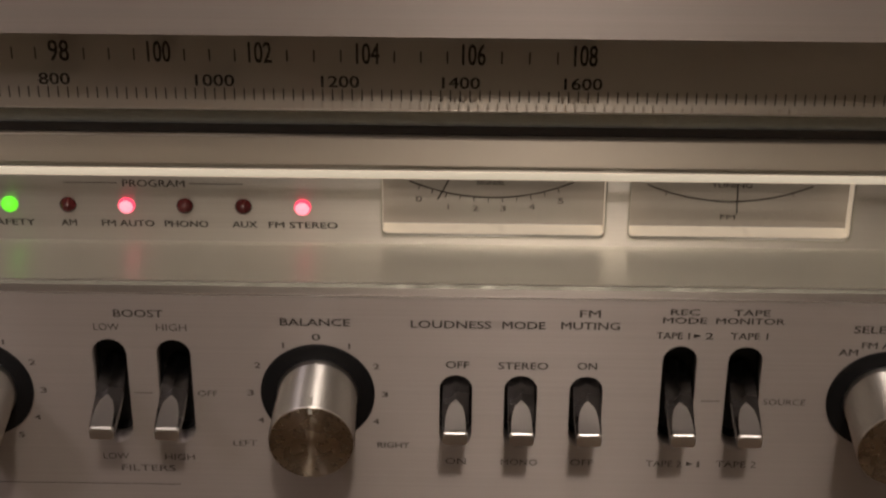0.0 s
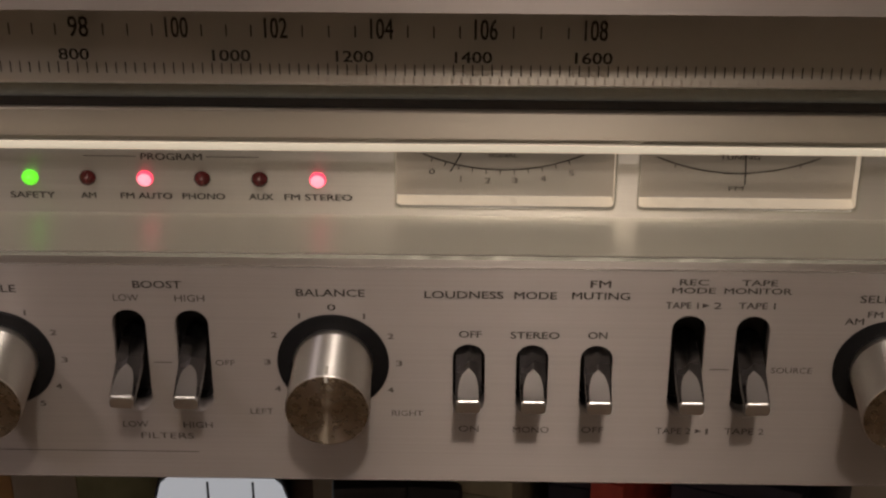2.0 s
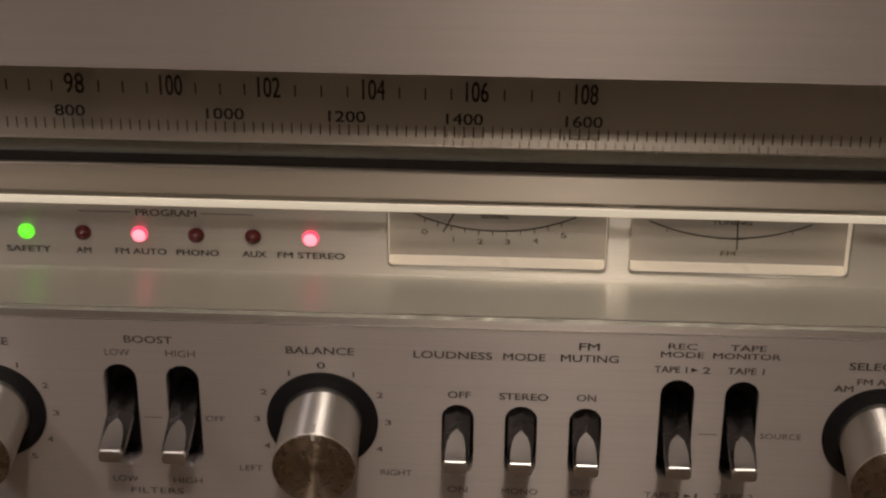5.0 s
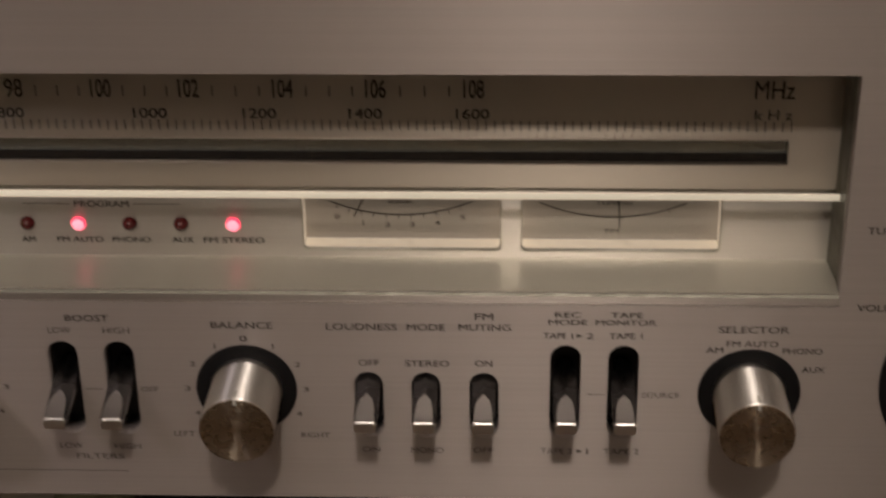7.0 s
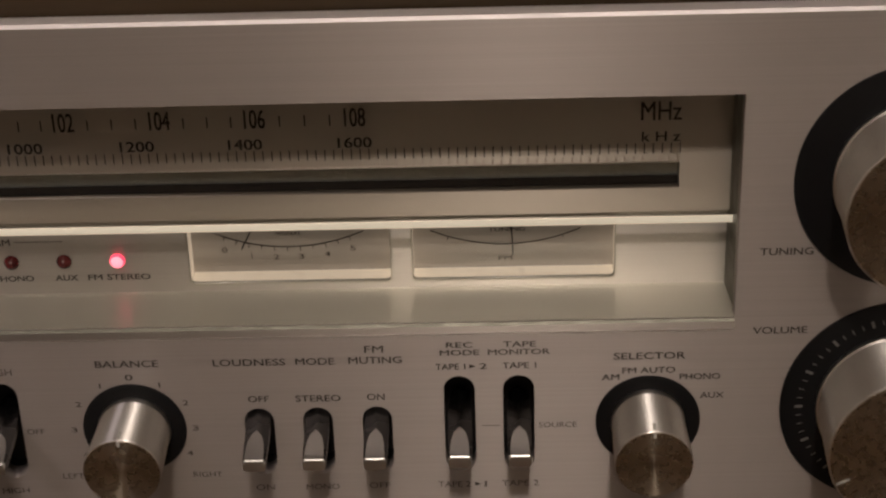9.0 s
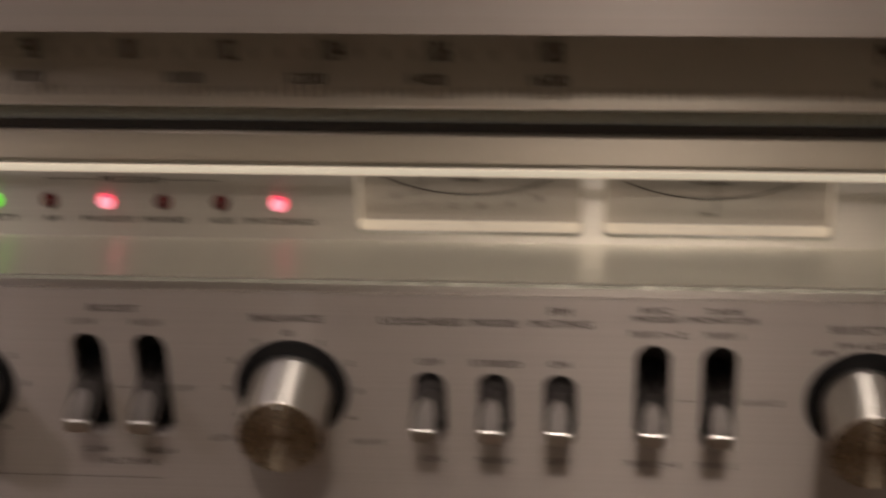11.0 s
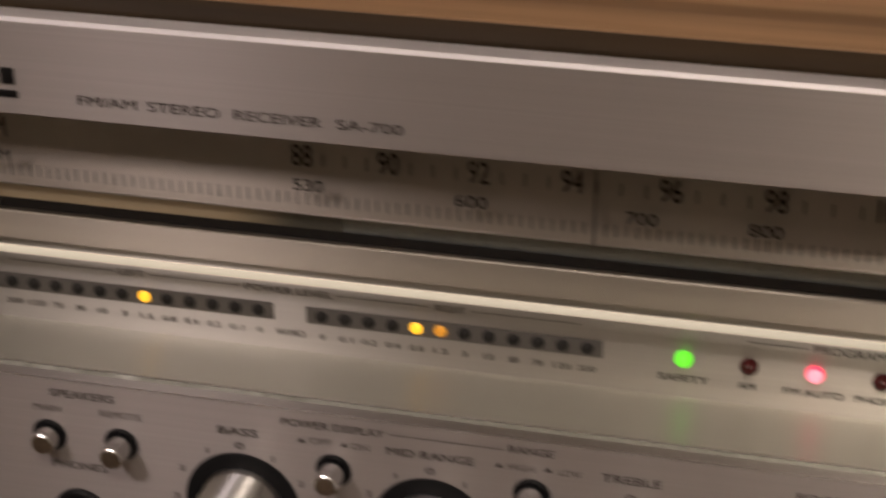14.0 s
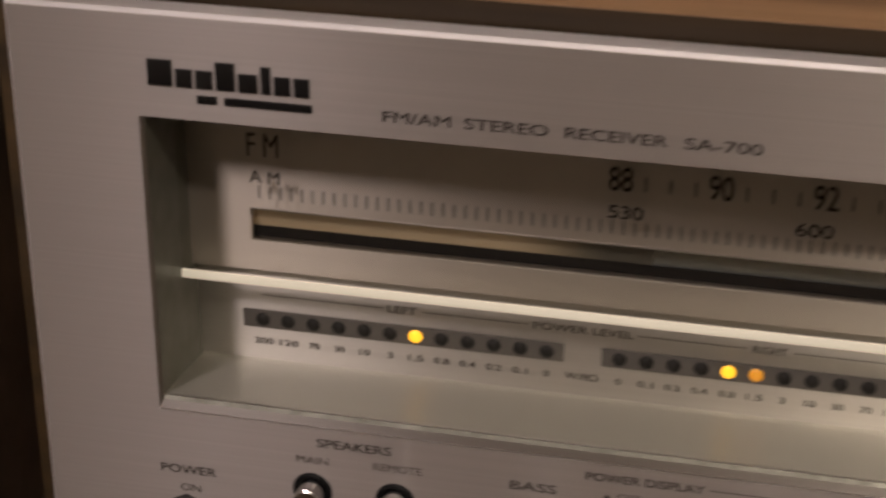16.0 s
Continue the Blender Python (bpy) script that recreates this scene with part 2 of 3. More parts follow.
def lathe(name, cx, cz, profile, material, parent=None, label="", count=72, spans=None, smooth=35):
    """Turns (radius, y) pairs about the y axis through (cx, cz). spans: a material index for each step of the profile."""
    bm = bmesh.new()
    rings = []
    for r, y in profile:
        if r < 1e-6:
            rings.append([bm.verts.new(W(cx, y, cz))])
        else:
            rings.append([bm.verts.new(W(cx + r * math.cos(a), y, cz + r * math.sin(a))) for a in (2 * math.pi * k / count for k in range(count))])
    for i, (a, b) in enumerate(zip(rings, rings[1:])):
        for k in range(count):
            j = (k + 1) % count
            if len(a) == 1 and len(b) == 1:
                continue
            corner = [a[0], b[j], b[k]] if len(a) == 1 else [a[k], a[j], b[0]] if len(b) == 1 else [a[k], a[j], b[j], b[k]]
            q = bm.faces.new(corner)
            q.material_index = spans[i] if spans else 0
    bmesh.ops.recalc_face_normals(bm, faces=bm.faces)
    return from_bm(name, bm, material, parent, label, W(cx, 0, cz), smooth)


def curve_mesh(curve):
    ob = bpy.data.objects.new("temporary", curve)
    scene.collection.objects.link(ob)
    bpy.context.view_layer.update()
    me = bpy.data.meshes.new_from_object(ob.evaluated_get(bpy.context.evaluated_depsgraph_get()))
    bpy.data.objects.remove(ob)
    bpy.data.curves.remove(curve)
    return me


def plate(name, loops, y0, y1, material, parent=None, label=""):
    """A plate between y0 and y1 with the first loop as outline and the rest as holes."""
    curve = bpy.data.curves.new(name, "CURVE")
    curve.dimensions, curve.fill_mode, curve.extrude = "2D", "BOTH", (y1 - y0) / 2 * U
    for loop in loops:
        s = curve.splines.new("POLY")
        s.points.add(len(loop) - 1)
        for q, (x, z) in zip(s.points, loop):
            q.co = (*(W(x, 0, z).xz), 0, 1)
        s.use_cyclic_u = True
    me = curve_mesh(curve)
    me.name = name
    bm = bmesh.new()
    bm.from_mesh(me)
    bmesh.ops.remove_doubles(bm, verts=bm.verts, dist=1e-6)
    bm.to_mesh(me)
    bm.free()
    me.transform(Matrix.Translation((0, (y0 + y1) / 2 * U, 0)) @ Matrix.Rotation(math.pi / 2, 4, "X"))
    x0, z0 = loops[0][0]
    return link(name, me, material, parent, label, W(x0, y0, z0))


def rect(x0, x1, z0, z1):
    return [(x0, z0), (x1, z0), (x1, z1), (x0, z1)]


def capsule(x, z0, z1, r, n=10):
    top = [(x + r * math.cos(a), z1 - r + r * math.sin(a)) for a in (math.pi * k / n for k in range(n + 1))]
    return top + [(x - r * math.cos(a), z0 + r - r * math.sin(a)) for a in (math.pi * k / n for k in range(n + 1))]


def circle(x, z, r, n=28):
    return [(x + r * math.cos(2 * math.pi * k / n), z + r * math.sin(2 * math.pi * k / n)) for k in range(n)]


def words(text, x0, x1, z, h, y, parent, material=None, name="lettering", bold=0.012):
    """Printed writing from x0 to x1, centred at height z, capitals h high, on the plane y."""
    curve = bpy.data.curves.new(name, "FONT")
    curve.body, curve.size, curve.resolution_u = text, 1.0, 3
    me = curve_mesh(curve)
    co = np.array([v.co for v in me.vertices])
    lo, hi = co.min(0), co.max(0)
    pad = bold / 2
    sx, sz = (x1 - x0 - 2 * pad) / max(hi[0] - lo[0], 1e-6), (h - pad) / max(hi[1] - lo[1], 1e-6)
    bm = bmesh.new()
    for k, (dx, dz) in enumerate(((-1, -0.5), (1, -0.5), (-1, 0.5), (1, 0.5)) if bold else ((0, 0),)):
        first = len(bm.verts)
        bm.from_mesh(me)
        bm.verts.ensure_lookup_table()
        for v in bm.verts[first:]:
            v.co = W(x0 + pad + (v.co.x - lo[0]) * sx + dx * pad, y - 0.002 * k, z - h / 2 + pad / 2 + (v.co.y - lo[1]) * sz + dz * pad)
    bm.normal_update()
    if bm.faces and sum(q.normal.y for q in bm.faces) > 0:
        bmesh.ops.reverse_faces(bm, faces=bm.faces)
    bm.to_mesh(me)
    bm.free()
    me.name = name
    return link(name, me, material or INK, parent, "", W(x0, y, z))


def bar(x0, x1, z0, z1, y, parent, material=None, name="printed_line"):
    bm = bmesh.new()
    bm.faces.new([bm.verts.new(W(*c)) for c in ((x0, y, z0), (x1, y, z0), (x1, y, z1), (x0, y, z1))])
    return from_bm(name, bm, material or INK, parent, "", W(x0, y, z0))


def ribbon(points, width, y, parent, material, name):
    """A printed line through (x, z) points."""
    bm = bmesh.new()
    rows = []
    for i, (x, z) in enumerate(points):
        a, b = points[max(i - 1, 0)], points[min(i + 1, len(points) - 1)]
        d = Vector((b[0] - a[0], b[1] - a[1])).normalized() * width / 2
        rows.append((bm.verts.new(W(x - d.y, y, z + d.x)), bm.verts.new(W(x + d.y, y, z - d.x))))
    for (a, b), (c, e) in zip(rows, rows[1:]):
        bm.faces.new((a, b, e, c))
    return from_bm(name, bm, material, parent, "", W(*[points[0][0], y, points[0][1]]))


# ---- the room ----
def structure(ob, label, category):
    return tagged(ob, label, category, kind="structure")


# unseen room, its distances and wall tones set for the bounced light
RX0, RX1, RY0, RY1, RZ0, RZ1 = -230, 300, -430, 64, -97.5, 205
structure(box("floor", RX0, RX1, RY0, RY1, RZ0 - 5, RZ0, FLOOR_WOOD), "brown wooden floor of the room", "floor")
structure(box("ceiling", RX0, RX1, RY0, RY1, RZ1, RZ1 + 5, CEIL), "plain off-white ceiling of the room", "ceiling")
structure(box("wall_north", RX0, RX1, RY1, RY1 + 8, RZ0, RZ1, WALL), "plain warm grey painted wall", "wall")
structure(box("wall_south", RX0, RX1, RY0 - 8, RY0, RZ0, RZ1, WALL), "plain warm grey painted wall", "wall")
structure(box("wall_west", RX0 - 8, RX0, RY0, RY1, RZ0, RZ1, WALL), "plain warm grey painted wall", "wall")
structure(box("wall_east", RX1, RX1 + 8, RY0, RY1, RZ0, RZ1, WALL), "plain warm grey painted wall", "wall")

# ---- the receiver ----
receiver = new("stereo_receiver")
receiver.location = W(24, 20, -1.6)
tagged(receiver, "silver brushed-aluminium stereo receiver in a walnut case", "stereo receiver")

FX0, FX1, FZ0, FZ1 = -9.06, 57.2, -0.2, 18.8
HX0, HX1, HZ0, HZ1 = -5.75, 45.66, 7.87, 16.1
SHORT = [30.00, 31.96, 33.94]
LONG = [19.57, 21.50, 36.70, 38.66]
BUTTONS = [(-1.64, 5.93), (0.60, 5.93), (7.01, 6.02), (12.69, 6.09)]
holes = [rect(HX0, HX1, HZ0, HZ1)]
holes += [capsule(x, 2.49, 5.14, 0.5) for x in SHORT] + [capsule(x, 2.51, 6.27, 0.52) for x in LONG] + [capsule(-5.15, 2.49, 5.15, 0.5)]
holes += [circle(x, z, 0.5) for x, z in BUTTONS] + [circle(-0.87, 3.27, 0.55)]
face = plate("front_panel", [rect(FX0 + 0.1, FX1 - 0.1, FZ0 + 0.1, FZ1 - 0.1)] + holes, 0, 0.7, FACE, receiver)

# polished rim round the front panel
bm = bmesh.new()
outer = [(FX0, FZ0), (FX1, FZ0), (FX1, FZ1), (FX0, FZ1)]
inner = [(FX0 + 0.1, FZ0 + 0.1), (FX1 - 0.1, FZ0 + 0.1), (FX1 - 0.1, FZ1 - 0.1), (FX0 + 0.1, FZ1 - 0.1)]
loops = [[bm.verts.new(W(x, y, z)) for x, z in some] for some, y in ((inner, 0.0), (outer, 0.1), (outer, 0.75), (inner, 0.78))]
for a, b in zip(loops, loops[1:]):
    for k in range(4):
        bm.faces.new((a[k], b[k], b[(k + 1) % 4], a[(k + 1) % 4]))
bmesh.ops.recalc_face_normals(bm, faces=bm.faces)
from_bm("panel_rim", bm, RIM, face, "bright polished panel edge", W(FX0, 0, 0))

# recess behind the big window: chamfer, side walls and ledge
BACK = 2.84
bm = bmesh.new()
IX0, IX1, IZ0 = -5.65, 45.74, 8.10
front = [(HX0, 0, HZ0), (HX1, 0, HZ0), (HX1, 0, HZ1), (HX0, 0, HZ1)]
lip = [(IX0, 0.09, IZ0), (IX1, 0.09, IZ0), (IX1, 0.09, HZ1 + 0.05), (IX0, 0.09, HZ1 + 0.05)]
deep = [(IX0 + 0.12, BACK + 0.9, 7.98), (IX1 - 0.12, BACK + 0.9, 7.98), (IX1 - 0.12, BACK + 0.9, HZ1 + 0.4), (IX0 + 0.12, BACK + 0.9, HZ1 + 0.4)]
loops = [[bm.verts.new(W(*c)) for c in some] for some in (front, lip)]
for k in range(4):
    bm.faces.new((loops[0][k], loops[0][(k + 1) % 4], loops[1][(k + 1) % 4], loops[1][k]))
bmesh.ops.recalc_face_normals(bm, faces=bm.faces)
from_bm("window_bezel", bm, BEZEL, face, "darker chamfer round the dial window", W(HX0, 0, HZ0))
box("bezel_edge", HX0, HX1, -0.012, 0.012, HZ0 - 0.012, HZ0 + 0.014, EDGE, face, "thin bright edge of the window", 0.008)
box("ledge_edge", IX0 + 0.02, IX1 - 0.02, 0.165, 0.199, 8.195, 8.232, EDGE, face, "thin bright front edge of the ledge", 0.012)
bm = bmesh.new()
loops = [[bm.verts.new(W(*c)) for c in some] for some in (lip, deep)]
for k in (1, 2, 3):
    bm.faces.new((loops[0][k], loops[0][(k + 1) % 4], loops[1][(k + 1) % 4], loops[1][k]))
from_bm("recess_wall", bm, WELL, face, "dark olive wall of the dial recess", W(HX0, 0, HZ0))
bm = bmesh.new()
pro = [(0.2, 8.225), (0.28, 8.23), (2.6, 8.04), (2.77, 8.03), (BACK, 8.06)]
cols = [[bm.verts.new(W(x, y, z)) for y, z in pro] for x in (IX0, IX1)]
for k in range(len(pro) - 1):
    bm.faces.new((cols[0][k], cols[1][k], cols[1][k + 1], cols[0][k + 1]))
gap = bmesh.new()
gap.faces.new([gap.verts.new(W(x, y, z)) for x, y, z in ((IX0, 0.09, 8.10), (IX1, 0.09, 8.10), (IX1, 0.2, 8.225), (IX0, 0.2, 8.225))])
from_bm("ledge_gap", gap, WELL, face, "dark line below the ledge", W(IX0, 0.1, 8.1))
from_bm("window_ledge", bm, LEDGE, face, "satin metal ledge reflecting the lamps", W(IX0, 0.3, 8.2), 60)

# dial back plate with the rail slot and the meter openings
M1, M2 = (27.69, 34.46), (35.21, 41.95)
SX0, SX1, SZ0, SZ1 = -3.90, 44.0, 11.73, 12.67


def rounded(x0, x1, z0, z1, r=0.16):
    pts = []
    for cx, cz, a0 in ((x1 - r, z1 - r, 0), (x0 + r, z1 - r, 90), (x0 + r, z0 + r, 180), (x1 - r, z0 + r, 270)):
        pts += [(cx + r * math.cos(radians(a0 + d)), cz + r * math.sin(radians(a0 + d))) for d in (0, 30, 60, 90)]
    return pts


dial = plate("dial_plate", [rect(IX0 - 0.05, IX1 + 0.05, 8.0, 16.7), rect(SX0 - 0.3, SX1 + 0.3, SZ0 - 0.3, SZ1 + 0.6), rounded(*M1, 8.365, 10.62), rounded(*M2, 8.365, 10.62)],
             BACK, BACK + 0.12, DIAL, receiver, "pale brushed metal dial plate behind the window")
UP = 2.54
plate("upper_dial", [rect(IX0 + 0.02, IX1 - 0.02, 10.91, 16.65), rect(SX0, SX1, 11.77, 12.72)], UP, BACK - 0.004, DIAL2, receiver, "warm brushed upper dial plate with a long slot")
box("slot_lip", SX0, SX1, UP - 0.03, UP + 0.04, 12.68, 12.722, EDGE, receiver, "thin bright slot edge", 0.012)
box("dial_rail", SX0 - 0.2, SX1 + 0.2, UP + 0.36, UP + 0.5, SZ0 - 0.2, SZ1 + 0.4, RAIL, dial, "dark glossy dial rail")
box("rail_reflection", SX0 - 0.2, 6.6, UP + 0.29, UP + 0.355, 12.084, SZ1 + 0.4, TAN_REFLECTION, dial, "tan reflection on the dial rail, painted as a strip", 0.03)
box("slot_floor", SX0 - 0.2, SX1 + 0.2, BACK - 0.003, UP + 0.355, SZ0 - 0.25, 11.765, SLOT, dial)
box("slot_shade", SX0 - 0.2, SX1 + 0.2, UP + 0.30, UP + 0.35, 11.766, 12.08, SLOT, dial)

# glass over the dial, with its glowing lower edge
pane = box("dial_glass", IX0 + 0.02, IX1 - 0.02, 1.80, 1.88, 11.11, 16.6, GLASS, receiver, "clear dial glass")
pane.visible_shadow = False
box("light_bar", IX0 + 0.02, IX1 - 0.02, 1.76, 1.88, 10.85, 11.10, BAR, receiver, "cream bar, the lit lower edge of the dial glass", 0.02)

# dial writing
DY = 1.93
FMX = {88: 5.82, 90: 8.25, 92: 10.73, 94: 13.25, 96: 15.84, 98: 18.54, 100: 21.41, 102: 24.30, 104: 27.38, 106: 30.41, 108: 33.60}
for n, x in FMX.items():
    w = 0.30 if n < 100 else 0.34
    words(str(n), x - w, x + w, 14.77, 0.66, DY, pane, DIAL_INK, "dial_numeral", 0.02)
ks = sorted(FMX)
for a, b in zip(ks, ks[1:]):
    for k in (1, 2, 3):
        x = FMX[a] + (FMX[b] - FMX[a]) * k / 4
        bar(x - 0.025, x + 0.025, 14.49, 14.87, DY, pane, TICK_INK, "dial_tick")
for t, x0, x1 in (("530", 5.54, 6.41), ("600", 10.07, 10.98), ("700", 14.68, 15.54), ("800", 17.88, 18.79), ("1000", 22.40, 23.53), ("1200", 26.02, 27.13),
                  ("1400", 29.50, 30.60), ("1600", 33.01, 34.11)):
    words(t, x0, x1, 13.89, 0.37, DY, pane, DIAL_INK, "dial_numeral", 0.02)
x = -3.42
while x < 44.0:
    bar(x - 0.022, x + 0.022, 13.285, 13.65, DY, pane, TICK_INK, "dial_tick")
    x += 0.2835
words("F M", -3.71, -2.87, 14.77, 0.64, DY, pane, TICK_INK)
words("A M", -3.67, -2.86, 13.89, 0.35, DY, pane, TICK_INK)
words("MHz", 42.66, 43.95, 14.77, 0.64, DY, pane, DIAL_INK)
words("k H z", 42.70, 43.93, 13.89, 0.35, DY, pane, DIAL_INK)
box("dial_pointer", 13.81, 13.86, 2.08, 2.18, 12.80, 15.3, POINTER, receiver, "thin dark tuning pointer")

# lamp row on the plate
LY = BACK - 0.015


def lamp_round(name, x, z, r, material, parent, label=""):
    spans = (0, 0, 1, 1, 1) if isinstance(material, list) else None
    return lathe(name, x, z, [(r * 1.08, BACK), (r * 1.08, BACK - 0.06), (r * 0.9, BACK - 0.14), (r * 0.6, BACK - 0.24), (r * 0.3, BACK - 0.29), (0, BACK - 0.3)],
                 material, parent, label, 24, spans)


for word, x, m, x0, x1, lab in (("SAFETY", 16.34, LED_GREEN, 15.66, 17.06, "lit green indicator lamp"), ("AM", 18.13, LED_RED_OFF, 17.86, 18.34, "unlit dark red indicator lamp"),
                                ("FM AUTO", 19.91, [LED_RED, LED_CORE], 19.10, 20.72, "lit red indicator lamp"), ("PHONO", 21.69, LED_RED_OFF, 21.03, 22.37, "unlit dark red indicator lamp"),
                                ("AUX", 23.47, LED_RED_OFF, 23.10, 23.87, "unlit dark red indicator lamp"), ("FM STEREO", 25.27, [LED_RED, LED_CORE], 24.21, 26.33, "lit red indicator lamp")):
    lamp_round("indicator_lamp", x, 9.30, 0.24, m, dial, lab)
    words(word, x0, x1, 8.68, 0.22, LY, dial, INK, bold=0.015)
words("PROGRAM", 19.83, 21.73, 10.06, 0.24, LY, dial)
bar(18.06, 19.68, 10.05, 10.075, LY, dial)
bar(21.86, 23.49, 10.05, 10.075, LY, dial)

LEVELS = ["0", "0.1", "0.2", "0.4", "0.8", "1.5", "3", "10", "30", "70", "120", "200"]
for x0, x1, first, step, order, lit in ((-4.32, 4.45, -3.764, 0.7055, LEVELS[::-1], {"1.5": LED_AMBER, "0.8": LED_OFF}), (5.44, 14.08, 5.908, 0.7045, LEVELS, {"0.8": LED_AMBER, "1.5": LED_DIM})):
    channel = box("level_display", x0, x1, BACK - 0.05, BACK - 0.002, 9.03, 9.57, LED_BAR, receiver, "grey strip of twelve round level lamps", 0.03)
    for k, level in enumerate(order):
        x = first + step * k
        lathe("level_lamp", x, 9.30, [(0.19, BACK - 0.055), (0.185, BACK - 0.08), (0.12, BACK - 0.14), (0, BACK - 0.16)], lit.get(level, LED_OFF), channel, "", 18)
        w = {1: 0.08, 2: 0.15, 3: 0.21 if "." in level else 0.26}[len(level)]
        words(level, x - w, x + w, 8.62, 0.19, LY, dial, INK_SOFT)
words("W/8\u03a9", 4.48, 5.37, 8.64, 0.22, LY, dial, INK_SOFT)
for t, x0, x1 in (("LEFT", -0.29, 0.49), ("POWER LEVEL", 3.62, 6.24), ("RIGHT", 9.29, 10.15)):
    words(t, x0, x1, 10.02, 0.21, LY, dial, INK_SOFT)
for x0, x1 in ((-3.79, -0.42), (0.65, 3.49), (6.35, 9.13), (10.33, 13.45)):
    bar(x0, x1, 10.01, 10.035, LY, dial, INK_SOFT)

# two meters
MY = BACK + 0.86


def meter(x0, x1, label):
    case = box("meter", x0 - 0.06, x1 + 0.06, MY + 0.01, MY + 0.3, 8.2, 11.0, METER_FACE, receiver, label)
    bm = bmesh.new()
    prof = [(BACK + 0.125, 8.335), (BACK + 0.2, 8.34), (MY, 8.333)]
    cols = [[bm.verts.new(W(x, y, z)) for y, z in prof] for x in (x0, x1)]
    for k in range(len(prof) - 1):
        bm.faces.new((cols[0][k], cols[1][k], cols[1][k + 1], cols[0][k + 1]))
    for x in (x0 - 0.02, x1 + 0.02):
        bm.faces.new([bm.verts.new(W(x, y, z)) for y, z in ((BACK + 0.125, 8.2), (MY, 8.2), (MY, 10.8), (BACK + 0.125, 10.8))])
    from_bm("meter_well", bm, METER_FLOOR, case, "cream plastic meter well", W(x0, BACK, 8.3))
    plate("meter_frame", [rounded(x0 - 0.05, x1 + 0.05, 8.315, 10.67, 0.2), rounded(x0, x1, 8.365, 10.62)], BACK - 0.035, BACK + 0.02, LEDGE, case, "thin meter frame")
    glass = box("meter_glass", x0 + 0.01, x1 - 0.01, BACK + 0.04, BACK + 0.06, 8.38, 10.6, GLASS, case, "clear meter window")
    glass.visible_shadow = False
    return case


signal = meter(*M1, "pale signal meter with a dark needle and numbered arc")
tuning = meter(*M2, "pale centre-zero tuning meter with a dark needle")
DZ = -0.63
for n, x, z in ((0, 28.78, 9.80), (1, 29.69, 9.55), (2, 30.53, 9.50), (3, 31.38, 9.51), (4, 32.27, 9.58), (5, 33.15, 9.79)):
    words(str(n), x - (0.02 if n == 1 else 0.1), x + (0.02 if n == 1 else 0.1), z + DZ, 0.2, MY - 0.005, signal, INK_SOFT, "meter_numeral")


def arc(x0, x1, ztop, zlow, xm, parent):
    h, half = ztop - zlow, (x1 - x0) / 2
    r = (half * half + h * h) / (2 * h)
    a = math.asin(half / r)
    pts = [(xm + r * math.sin(-a + 2 * a * k / 40), zlow + r - r * math.cos(-a + 2 * a * k / 40)) for k in range(41)]
    ribbon(pts, 0.05, MY - 0.005, parent, INK, "meter_arc")
    return r, a


r, a = arc(28.49, 33.54, 10.44 + DZ, 9.88 + DZ, 31.0, signal)
for k in range(11):
    t = -0.86 + 1.66 * k / 10
    s = t * a
    x, z = 31.0 + r * math.sin(s), 9.88 + DZ + r - r * math.cos(s)
    ribbon([(x, z), (x + 0.14 * math.sin(s), z - 0.17 * math.cos(s))], 0.035, MY - 0.004, signal, INK, "meter_tick")
ribbon([(29.36, 9.84 + DZ), (29.56, 10.22 + DZ), (29.9, 10.9 + DZ)], 0.05, MY - 0.08, signal, NEEDLE, "meter_needle")
words("SIGNAL", 30.55, 31.45, 10.40 + DZ, 0.16, MY - 0.005, signal, INK_SOFT)
arc(35.80, 40.87, 10.40 + DZ, 9.84 + DZ, 38.33, tuning)
for x, z in ((36.4, 10.16), (40.25, 10.16)):
    ribbon([(x, z + DZ), (x + (0.04 if x > 38 else -0.04), z - 0.14 + DZ)], 0.035, MY - 0.004, tuning, INK, "meter_tick")
bar(37.9, 38.75, 9.80 + DZ, 9.86 + DZ, MY - 0.006, tuning)
ribbon([(38.58, 9.47 + DZ), (38.56, 10.0 + DZ), (38.5, 10.95 + DZ)], 0.05, MY - 0.08, tuning, NEEDLE, "meter_needle")
words("FM", 38.09, 38.56, 9.30 + DZ, 0.17, MY - 0.005, tuning, INK_SOFT)
words("TUNING", 37.75, 39.0, 10.40 + DZ, 0.17, MY - 0.005, tuning, INK_SOFT)

